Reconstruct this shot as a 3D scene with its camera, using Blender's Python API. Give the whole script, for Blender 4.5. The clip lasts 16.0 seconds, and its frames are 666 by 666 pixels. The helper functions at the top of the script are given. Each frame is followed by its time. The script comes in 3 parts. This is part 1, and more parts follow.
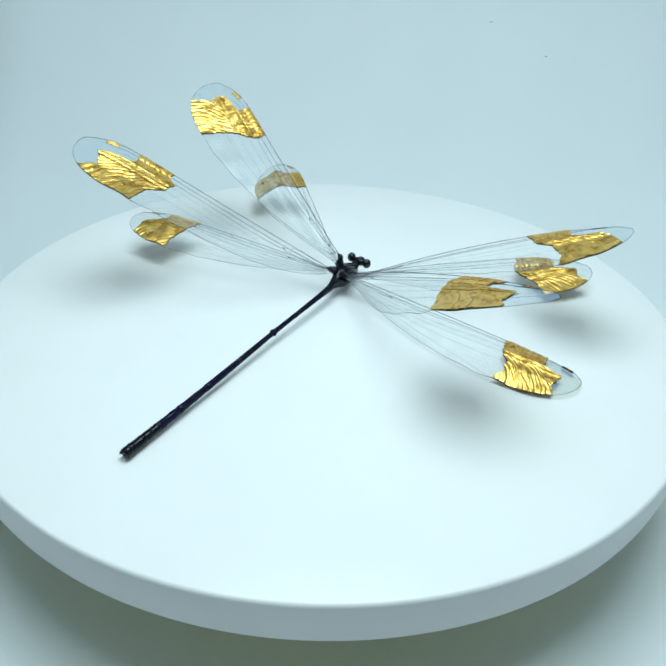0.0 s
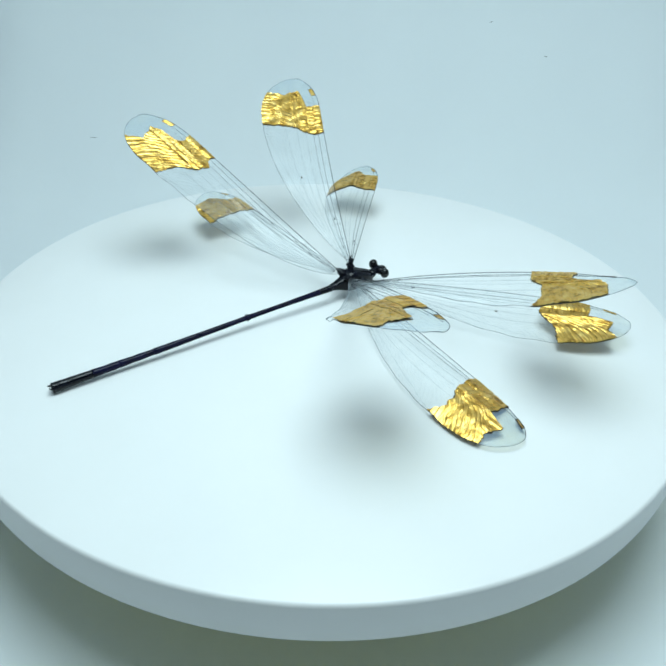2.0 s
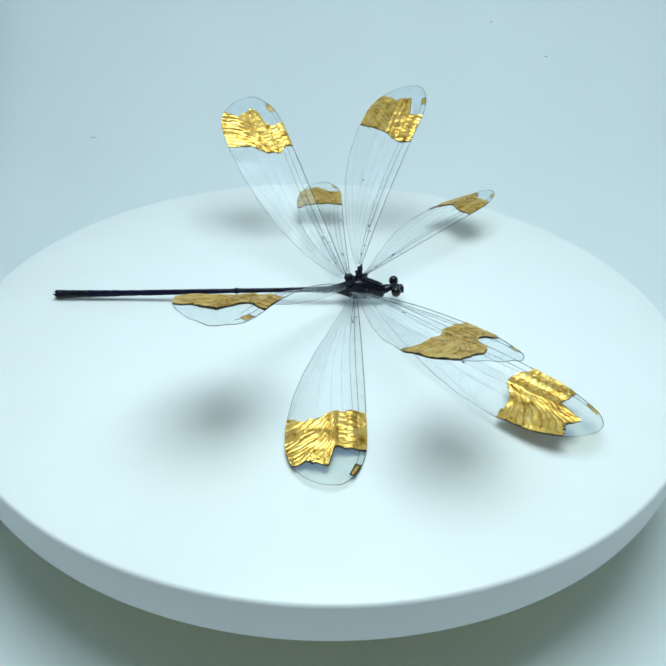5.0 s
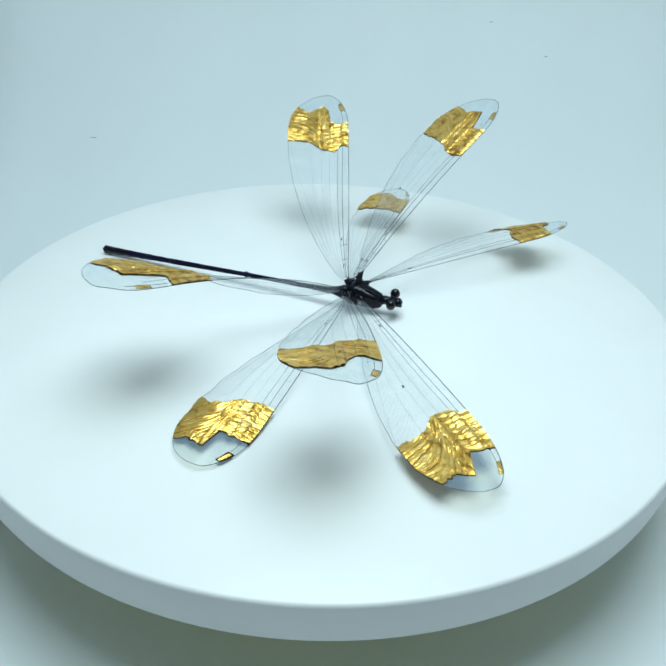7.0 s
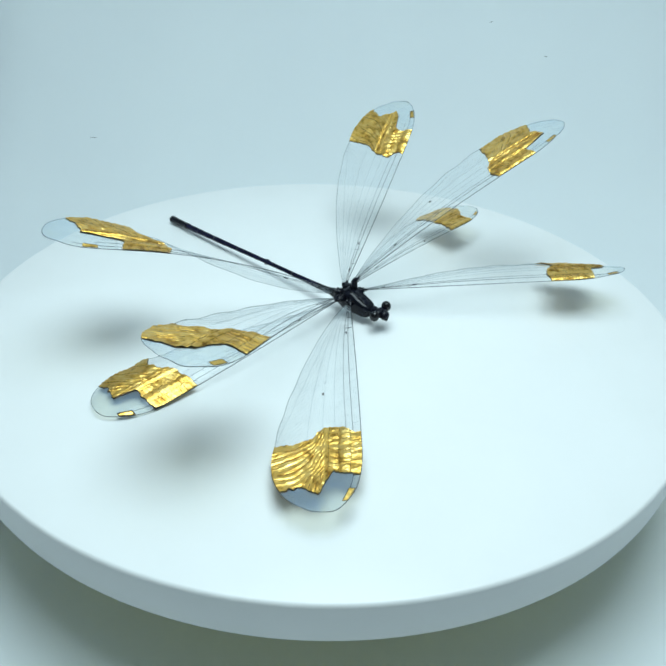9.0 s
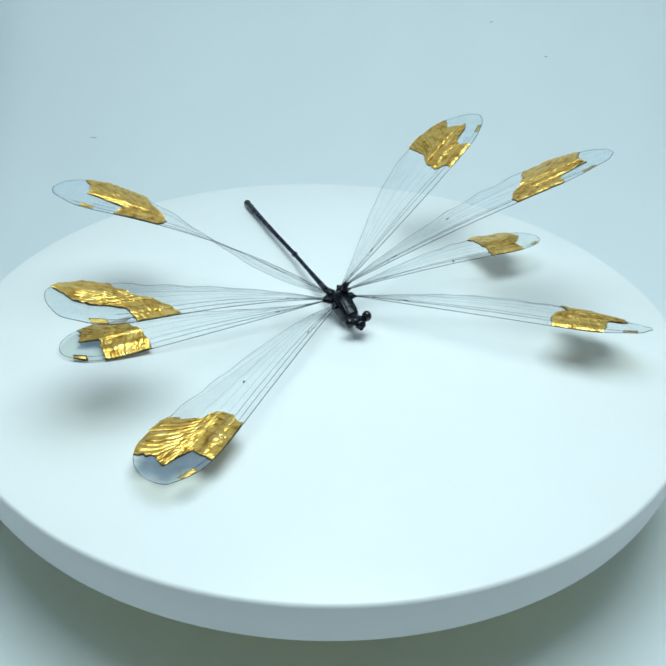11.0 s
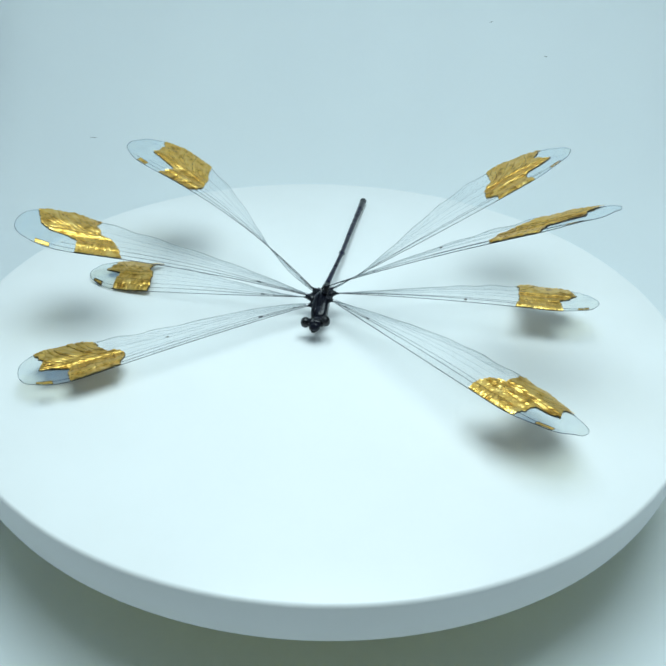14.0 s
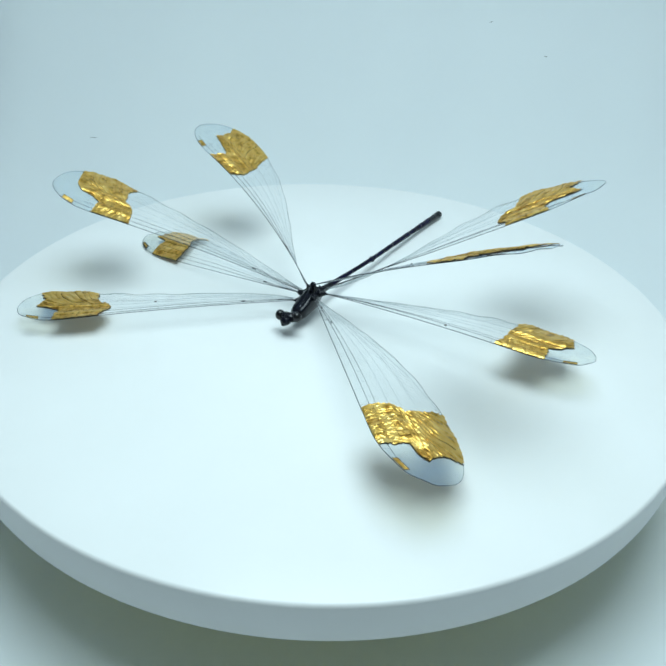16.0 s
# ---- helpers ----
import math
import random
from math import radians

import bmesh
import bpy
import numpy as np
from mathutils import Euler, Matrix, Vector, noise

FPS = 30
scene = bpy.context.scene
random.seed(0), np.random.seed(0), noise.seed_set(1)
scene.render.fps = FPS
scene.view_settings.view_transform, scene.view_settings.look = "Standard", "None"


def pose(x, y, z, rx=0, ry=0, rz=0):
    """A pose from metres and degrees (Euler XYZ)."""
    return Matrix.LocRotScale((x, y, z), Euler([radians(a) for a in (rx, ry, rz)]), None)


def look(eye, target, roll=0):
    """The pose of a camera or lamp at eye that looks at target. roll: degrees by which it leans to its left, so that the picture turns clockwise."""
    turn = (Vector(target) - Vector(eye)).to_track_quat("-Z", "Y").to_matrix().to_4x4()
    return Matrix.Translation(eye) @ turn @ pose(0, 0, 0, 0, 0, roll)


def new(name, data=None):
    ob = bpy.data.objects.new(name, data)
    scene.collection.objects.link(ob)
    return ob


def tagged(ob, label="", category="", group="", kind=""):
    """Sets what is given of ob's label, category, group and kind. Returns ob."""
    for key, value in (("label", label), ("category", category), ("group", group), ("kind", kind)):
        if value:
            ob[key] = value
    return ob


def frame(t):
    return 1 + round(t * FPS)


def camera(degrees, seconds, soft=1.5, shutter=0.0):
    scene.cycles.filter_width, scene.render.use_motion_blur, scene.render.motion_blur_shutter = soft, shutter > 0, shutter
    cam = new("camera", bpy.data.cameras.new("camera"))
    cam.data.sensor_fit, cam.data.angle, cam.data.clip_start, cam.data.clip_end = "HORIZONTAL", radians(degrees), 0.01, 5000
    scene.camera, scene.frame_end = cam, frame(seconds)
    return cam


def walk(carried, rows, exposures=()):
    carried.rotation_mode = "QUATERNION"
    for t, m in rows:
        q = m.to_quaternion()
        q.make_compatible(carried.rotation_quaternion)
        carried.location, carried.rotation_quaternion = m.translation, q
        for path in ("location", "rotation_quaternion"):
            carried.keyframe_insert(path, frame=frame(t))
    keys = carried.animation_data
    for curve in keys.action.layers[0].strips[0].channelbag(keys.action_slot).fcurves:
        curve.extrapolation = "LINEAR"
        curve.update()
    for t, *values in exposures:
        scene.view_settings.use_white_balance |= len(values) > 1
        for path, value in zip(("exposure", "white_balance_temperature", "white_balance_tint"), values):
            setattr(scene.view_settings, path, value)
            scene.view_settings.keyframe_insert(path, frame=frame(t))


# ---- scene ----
# ---- camera: it stands still before the turntable ----
EYE = (0.0, -0.16543, 0.09718)
AIM = (EYE[0] + 0.01147449, EYE[1] + 0.83778728, EYE[2] - 0.54587619)
cam = camera(54.50, 16.0, soft=2.0)
STAND = look(EYE, AIM, 2.080)
walk(cam, [(0.0, STAND), (16.0, STAND)], exposures=[(0.0, 0.0), (16.0, 0.0)])

# ---- light: the lamp panel in the roof of the photo tent ----
world = bpy.data.worlds.new("dim_room")
scene.world = world
world.use_nodes = True
world.node_tree.nodes["Background"].inputs[0].default_value = (0.23, 0.34, 0.40, 1)
world.node_tree.nodes["Background"].inputs[1].default_value = 0.34

LAMP_AT = (0.010, -0.038, 0.262)
lamp_data = bpy.data.lights.new("lamp_panel", "AREA")
lamp_data.shape = "DISK"
lamp_data.size = 0.20
lamp_data.energy = 0.79
lamp_data.color = (0.755, 0.95, 0.99)
lamp = new("lamp_panel", lamp_data)
lamp.matrix_world = look(LAMP_AT, (0.0, -0.0449, 0.0))


# ---- materials ----
def material(name):
    m = bpy.data.materials.new(name)
    m.use_nodes = True
    nt = m.node_tree
    return m, nt, nt.nodes["Principled BSDF"]


def noise_node(nt, scale, detail=4.0, rough=0.55, stretch=(1, 1, 1)):
    co = nt.nodes.new("ShaderNodeTexCoord")
    mp = nt.nodes.new("ShaderNodeMapping")
    mp.inputs["Scale"].default_value = stretch
    nz = nt.nodes.new("ShaderNodeTexNoise")
    nz.inputs["Scale"].default_value = scale
    nz.inputs["Detail"].default_value = detail
    nz.inputs["Roughness"].default_value = rough
    nt.links.new(co.outputs["Object"], mp.inputs["Vector"])
    nt.links.new(mp.outputs["Vector"], nz.inputs["Vector"])
    return nz


def ramp_node(nt, src, stops):
    r = nt.nodes.new("ShaderNodeValToRGB")
    el = r.color_ramp.elements
    while len(el) < len(stops):
        el.new(0.5)
    for e, (pos, col) in zip(el, stops):
        e.position, e.color = pos, (*col, 1)
    nt.links.new(src, r.inputs["Fac"])
    return r


def add_bump(nt, bsdf, src, strength, dist):
    b = nt.nodes.new("ShaderNodeBump")
    b.inputs["Strength"].default_value = strength
    b.inputs["Distance"].default_value = dist
    nt.links.new(src, b.inputs["Height"])
    nt.links.new(b.outputs["Normal"], bsdf.inputs["Normal"])


def plain_surface(name, dark, light, rough, scale, bump=0.0, bump_scale=600.0, bump_dist=0.0003, metallic=0.0):
    m, nt, b = material(name)
    nz = noise_node(nt, scale)
    r = ramp_node(nt, nz.outputs["Fac"], [(0.3, dark), (0.7, light)])
    nt.links.new(r.outputs["Color"], b.inputs["Base Color"])
    b.inputs["Roughness"].default_value = rough
    b.inputs["Metallic"].default_value = metallic
    if bump:
        add_bump(nt, b, noise_node(nt, bump_scale).outputs["Fac"], bump, bump_dist)
    return m


MAT_PLATTER = plain_surface("white_plastic", (0.825, 0.83, 0.83), (0.85, 0.855, 0.86), 0.30, 30, 0.02, 900, 0.0001)
MAT_PLATTER.node_tree.nodes["Principled BSDF"].inputs["Specular IOR Level"].default_value = 0.35
MAT_BASE = plain_surface("beige_plastic", (0.58, 0.55, 0.24), (0.63, 0.60, 0.28), 0.5, 40)
MAT_PAPER = plain_surface("backdrop_paper", (0.83, 0.875, 0.905), (0.855, 0.90, 0.925), 0.85, 14, 0.15, 500, 0.0002)
MAT_ROOM = plain_surface("dark_cloth", (0.27, 0.272, 0.265), (0.32, 0.322, 0.315), 0.9, 20)
MAT_SCUFF = plain_surface("scuff_grey", (0.25, 0.27, 0.28), (0.45, 0.47, 0.48), 0.9, 900)
MAT_BODY = plain_surface("black_chitin", (0.002, 0.0025, 0.005), (0.007, 0.008, 0.015), 0.11, 500, 0.3, 1400, 0.00012)
MAT_ABDOMEN = plain_surface("blue_black_chitin", (0.004, 0.004, 0.012), (0.010, 0.010, 0.036), 0.12, 300, 0.2, 900, 0.0001)
MAT_EYE = plain_surface("black_eye", (0.002, 0.002, 0.003), (0.006, 0.006, 0.008), 0.08, 800)
MAT_VEIN = plain_surface("dark_vein", (0.02, 0.024, 0.03), (0.10, 0.11, 0.12), 0.45, 700)
MAT_FRONT = plain_surface("black_vein", (0.008, 0.009, 0.012), (0.03, 0.032, 0.036), 0.4, 700)
# brown that paints shade into the creases of the gold leaf
MAT_CREASE_SHADE = plain_surface("brown_crease_shade", (0.22, 0.10, 0.014), (0.50, 0.27, 0.055), 0.4, 1200, metallic=0.9)
MAT_CHAR = plain_surface("charred_foil", (0.010, 0.006, 0.003), (0.07, 0.04, 0.012), 0.5, 900)


for dark_mat, shine in ((MAT_BODY, 0.24), (MAT_ABDOMEN, 0.12)):
    dark_mat.node_tree.nodes["Principled BSDF"].inputs["Specular IOR Level"].default_value = shine


def fine_vein_material():
    m, nt, b = material("pale_vein")
    b.inputs["Base Color"].default_value = (0.32, 0.36, 0.38, 1)
    b.inputs["Roughness"].default_value = 0.5
    return m


def gold_material():
    m, nt, b = material("gold_leaf")
    nz = noise_node(nt, 420, 5, 0.6)
    r = ramp_node(nt, nz.outputs["Fac"], [(0.32, (0.40, 0.19, 0.028)), (0.47, (0.88, 0.53, 0.115)), (0.75, (1.0, 0.71, 0.25))])
    nt.links.new(r.outputs["Color"], b.inputs["Base Color"])
    b.inputs["Metallic"].default_value = 0.93
    b.inputs["Roughness"].default_value = 0.35
    add_bump(nt, b, noise_node(nt, 1500, 6).outputs["Fac"], 0.5, 0.0002)
    return m


def gold_back_material():
    m, nt, b = material("gold_leaf_back")
    nz = noise_node(nt, 300, 5, 0.6)
    r = ramp_node(nt, nz.outputs["Fac"], [(0.3, (0.52, 0.41, 0.23)), (0.7, (0.66, 0.52, 0.31))])
    nt.links.new(r.outputs["Color"], b.inputs["Base Color"])
    b.inputs["Metallic"].default_value = 0.25
    b.inputs["Roughness"].default_value = 0.42
    add_bump(nt, b, noise_node(nt, 900, 3).outputs["Fac"], 0.15, 0.0001)
    return m


def membrane_material(name, scatter, passed, least, most, sheen):
    """A clear film that scatters a bluish haze, lets the rest through and shines at a slant."""
    m, nt, b = material(name)
    out = nt.nodes["Material Output"]
    nt.nodes.remove(b)
    soft = nt.nodes.new("ShaderNodeBsdfDiffuse")
    soft.inputs[0].default_value = (*scatter, 1)
    through_light = nt.nodes.new("ShaderNodeBsdfTranslucent")
    through_light.inputs[0].default_value = (*scatter, 1)
    haze = nt.nodes.new("ShaderNodeMixShader")
    haze.inputs[0].default_value = 0.4
    nt.links.new(soft.outputs[0], haze.inputs[1])
    nt.links.new(through_light.outputs[0], haze.inputs[2])
    clear = nt.nodes.new("ShaderNodeBsdfTransparent")
    clear.inputs[0].default_value = (*passed, 1)
    gloss = nt.nodes.new("ShaderNodeBsdfGlossy")
    gloss.inputs["Roughness"].default_value = 0.26
    gloss.inputs[0].default_value = (0.9, 0.95, 1.0, 1)
    film = nt.nodes.new("ShaderNodeMixShader")
    nz = noise_node(nt, 260, 4)
    r = ramp_node(nt, nz.outputs["Fac"], [(0.3, (least,) * 3), (0.75, (most,) * 3)])
    nt.links.new(r.outputs["Color"], film.inputs[0])
    nt.links.new(clear.outputs[0], film.inputs[1])
    nt.links.new(haze.outputs[0], film.inputs[2])
    lw = nt.nodes.new("ShaderNodeLayerWeight")
    lw.inputs["Blend"].default_value = 0.25
    gl = nt.nodes.new("ShaderNodeMath")
    gl.operation = "MULTIPLY_ADD"
    gl.inputs[1].default_value = sheen
    gl.inputs[2].default_value = 0.008
    nt.links.new(lw.outputs["Facing"], gl.inputs[0])
    top = nt.nodes.new("ShaderNodeMixShader")
    nt.links.new(gl.outputs[0], top.inputs[0])
    nt.links.new(film.outputs[0], top.inputs[1])
    nt.links.new(gloss.outputs[0], top.inputs[2])
    nt.links.new(top.outputs[0], out.inputs["Surface"])
    bump = nt.nodes.new("ShaderNodeBump")
    bump.inputs["Strength"].default_value = 0.12
    bump.inputs["Distance"].default_value = 0.0001
    nt.links.new(noise_node(nt, 700, 3).outputs["Fac"], bump.inputs["Height"])
    nt.links.new(bump.outputs[0], gloss.inputs["Normal"])
    return m


MAT_FINE = fine_vein_material()
MAT_GOLD = gold_material()
MAT_GOLD_BACK = gold_back_material()
MAT_MEMBRANE = membrane_material("wing_membrane", (0.70, 0.80, 0.88), (0.985, 0.99, 0.985), 0.07, 0.14, 0.20)
MAT_TIP = membrane_material("wing_tip_film", (0.38, 0.63, 1.0), (0.98, 0.96, 0.84), 0.17, 0.30, 0.24)


# ---- mesh helpers ----
def mesh_object(name, verts, faces, mat, parent=None, label="", smooth=True):
    me = bpy.data.meshes.new(name)
    me.from_pydata([tuple(v) for v in verts], [], faces)
    me.materials.append(mat)
    if smooth:
        me.polygons.foreach_set("use_smooth", [True] * len(me.polygons))
    me.update()
    ob = new(name, me)
    if parent is not None:
        ob.parent = parent
    if label:
        tagged(ob, label)
    return ob


def revolve(profile, n, x0=0.0, y0=0.0, a0=0.0, a1=360.0):
    """Verts and faces of a profile [(r, z)] turned round the upright axis."""
    whole = abs(a1 - a0) >= 360
    cols = n if whole else n + 1
    verts, faces = [], []
    for i in range(cols):
        a = radians(a0 + (a1 - a0) * i / n)
        for r, z in profile:
            verts.append((x0 + r * math.cos(a), y0 + r * math.sin(a), z))
    k = len(profile)
    for i in range(n):
        j = (i + 1) % cols
        for q in range(k - 1):
            faces.append((i * k + q, j * k + q, j * k + q + 1, i * k + q + 1))
    return verts, faces


def tube(points, radii, sides=6):
    """A tapered tube along points, closed at both ends."""
    verts, faces = [], []
    n = len(points)
    side = None
    for i, p in enumerate(points):
        d = (points[min(i + 1, n - 1)] - points[max(i - 1, 0)]).normalized()
        ref = side if side is not None else (Vector((0, 0, 1)) if abs(d.z) < 0.9 else Vector((1, 0, 0)))
        side = (ref - d * ref.dot(d)).normalized()
        other = d.cross(side)
        r = radii[i] if hasattr(radii, "__len__") else radii
        for k in range(sides):
            a = 2 * math.pi * k / sides
            verts.append(p + (side * math.cos(a) + other * math.sin(a)) * r)
    for i in range(n - 1):
        for k in range(sides):
            k2 = (k + 1) % sides
            faces.append((i * sides + k, i * sides + k2, (i + 1) * sides + k2, (i + 1) * sides + k))
    faces.append(tuple(range(sides - 1, -1, -1)))
    faces.append(tuple((n - 1) * sides + k for k in range(sides)))
    return verts, faces


def joined(pieces):
    verts, faces = [], []
    for v, f in pieces:
        o = len(verts)
        verts.extend(v)
        faces.extend(tuple(i + o for i in q) for q in f)
    return verts, faces


def blob(center, axes, nu=20, nv=14, rough=0.0, seed=0.0):
    """An ellipsoid on three axis vectors, a little uneven."""
    c = Vector(center)
    verts, faces = [], []
    for i in range(nv + 1):
        v = math.pi * i / nv
        for j in range(nu):
            u = 2 * math.pi * j / nu
            k = Vector((math.sin(v) * math.cos(u), math.sin(v) * math.sin(u), math.cos(v)))
            g = 1 + rough * noise.noise(k * 2.2 + Vector((seed, 0, 0)))
            verts.append(c + (axes[0] * k.x + axes[1] * k.y + axes[2] * k.z) * g)
    for i in range(nv):
        for j in range(nu):
            j2 = (j + 1) % nu
            faces.append((i * nu + j, (i + 1) * nu + j, (i + 1) * nu + j2, i * nu + j2))
    return verts, faces


# ---- the tent: floor, backdrop sweep, roof and the dark open front ----
FLOOR_Z = -0.036
sweep = [(0.0001, FLOOR_Z), (0.06, FLOOR_Z), (0.115, FLOOR_Z)]
for i in range(1, 31):
    a = math.pi / 2 * i / 30
    sweep.append((0.115 + 0.15 * math.sin(a), FLOOR_Z + 0.27 * (1 - math.cos(a))))
sweep += [(0.2655, 0.26), (0.2655, 0.285)]
v, f = revolve(sweep, 120, 0.0, -0.012, -16, 196)


def curl_back(x, y):
    """The paper's side edges roll away from the lamp."""
    over = max(abs(x) - 0.152, 0.0)
    return y + (14 * over ** 2 if over < 0.04 else 14 * 0.04 ** 2 + 1.12 * (over - 0.04)) if y > 0.06 else y


v = [(x * 1.42 - 0.026, y, z) for x, y, z in v]
v = [(x, curl_back(x, y), z) for x, y, z in v]
backdrop = tagged(mesh_object("backdrop", v, f, MAT_PAPER), "smooth pale white paper backdrop of a photo tent", "backdrop", kind="structure")

v, f = revolve([(0.0001, FLOOR_Z - 0.0005), (0.07, FLOOR_Z - 0.0005), (0.2, FLOOR_Z - 0.0005), (0.34, FLOOR_Z - 0.0005)], 96, a0=-166, a1=-14)
floor = tagged(mesh_object("floor", v, f, MAT_PAPER), "matt off-white paper floor under the turntable", "floor", kind="structure")

v, f = revolve([(0.10, 0.285), (0.42, 0.285), (0.42, 0.29), (0.10, 0.29)], 64)
tagged(mesh_object("ceiling", v, f, MAT_PAPER), "white fabric roof of the photo tent", "ceiling", kind="structure")
v, f = revolve([(0.34, FLOOR_Z - 0.002), (0.34, 0.29)], 48, a0=-164, a1=-16)
tagged(mesh_object("wall_front", v, f, MAT_ROOM), "dark open front of the photo tent", "wall", kind="structure")


# faint scuffs on the paper
for p0, p1, r in (((0.0796, 0.2013, 0.0519), (0.0821, 0.2007, 0.0521), 0.00020), ((0.1063, 0.1859, 0.0389), (0.1089, 0.1851, 0.039), 0.00022), ((-0.1226, 0.1625, -0.0026), (-0.117, 0.1638, -0.0028), 0.00014)):
    a, b = Vector(p0), Vector(p1)
    v, f = tube([a, a.lerp(b, 0.35) + Vector((0, -0.0002, 0.0002)), a.lerp(b, 0.7), b], [r * 0.4, r, r * 0.7, r * 0.2], 5)
    mesh_object("scuff", v, f, MAT_SCUFF, backdrop, "thin grey scuff on the paper")


# ---- turntable ----
def build_turntable():
    prof = [(0.0001, FLOOR_Z), (0.068, FLOOR_Z), (0.070, FLOOR_Z + 0.002), (0.070, -0.0125), (0.068, -0.0115), (0.0001, -0.0115)]
    v, f = revolve(prof, 96)
    base = tagged(mesh_object("turntable", v, f, MAT_BASE), "round white plastic display turntable on the paper floor", "turntable")
    R, T = 0.1, 0.0105
    prof = [(0.0975, -T), (0.0985, -T)]
    for i in range(5):
        a = math.pi / 2 * i / 4
        prof.append((R - 0.0008 + 0.0008 * math.sin(a), -T + 0.0008 - 0.0008 * math.cos(a)))
    for i in range(9):
        a = math.pi / 2 * i / 8
        prof.append((R - 0.0009 + 0.0009 * math.cos(a), -0.0009 + 0.0009 * math.sin(a)))
    prof += [(0.09, 0.0), (0.06, 0.0), (0.03, 0.0), (0.0001, 0.0)]
    v, f = revolve(prof, 192)
    platter = mesh_object("platter", v, f, MAT_PLATTER, base, "glossy white round platter with a softly rounded rim")
    v, f = revolve([(0.0001, -T - 0.0008), (0.0965, -T - 0.0008), (0.0975, -T)], 96)
    mesh_object("underside", v, f, MAT_BASE, platter, "beige plastic underside")
    return base, platter


turntable, platter = build_turntable()

# ---- the winged specimen ----
insect = tagged(new("dragonfly"), "black dragonfly figure with eight clear gilded wings on the platter", "dragonfly")

AHEAD = Vector((0.469, 0.883, 0.0))
RIGHT = Vector((0.883, -0.469, 0.0))
MID = Vector((4.3, 6.8, 0.0))


def on_body(along, side, z):
    """Millimetres along the body, to its side and up, in metres."""
    return (MID + AHEAD * along + RIGHT * side + Vector((0, 0, z))) * 0.001


def loft(sections, n=20, power=2.5, rough=0.0, lean=0.16):
    verts, faces = [], []
    for along, zc, hw, hh in sections:
        for k in range(n):
            a = 2 * math.pi * k / n
            c, s = math.cos(a), math.sin(a)
            x = math.copysign(abs(c) ** (2 / power), c) * hw
            z = math.copysign(abs(s) ** (2 / power), s) * hh
            g = 1 + rough * noise.noise(Vector((along * 0.7, x * 0.7, z * 0.7)))
            verts.append(on_body(along, x * g - 0.25, zc + z * g - lean * x))
    for i in range(len(sections) - 1):
        for k in range(n):
            k2 = (k + 1) % n
            faces.append((i * n + k, (i + 1) * n + k, (i + 1) * n + k2, i * n + k2))
    faces.append(tuple(range(n)))
    m = (len(sections) - 1) * n
    faces.append(tuple(m + k for k in range(n - 1, -1, -1)))
    return verts, faces


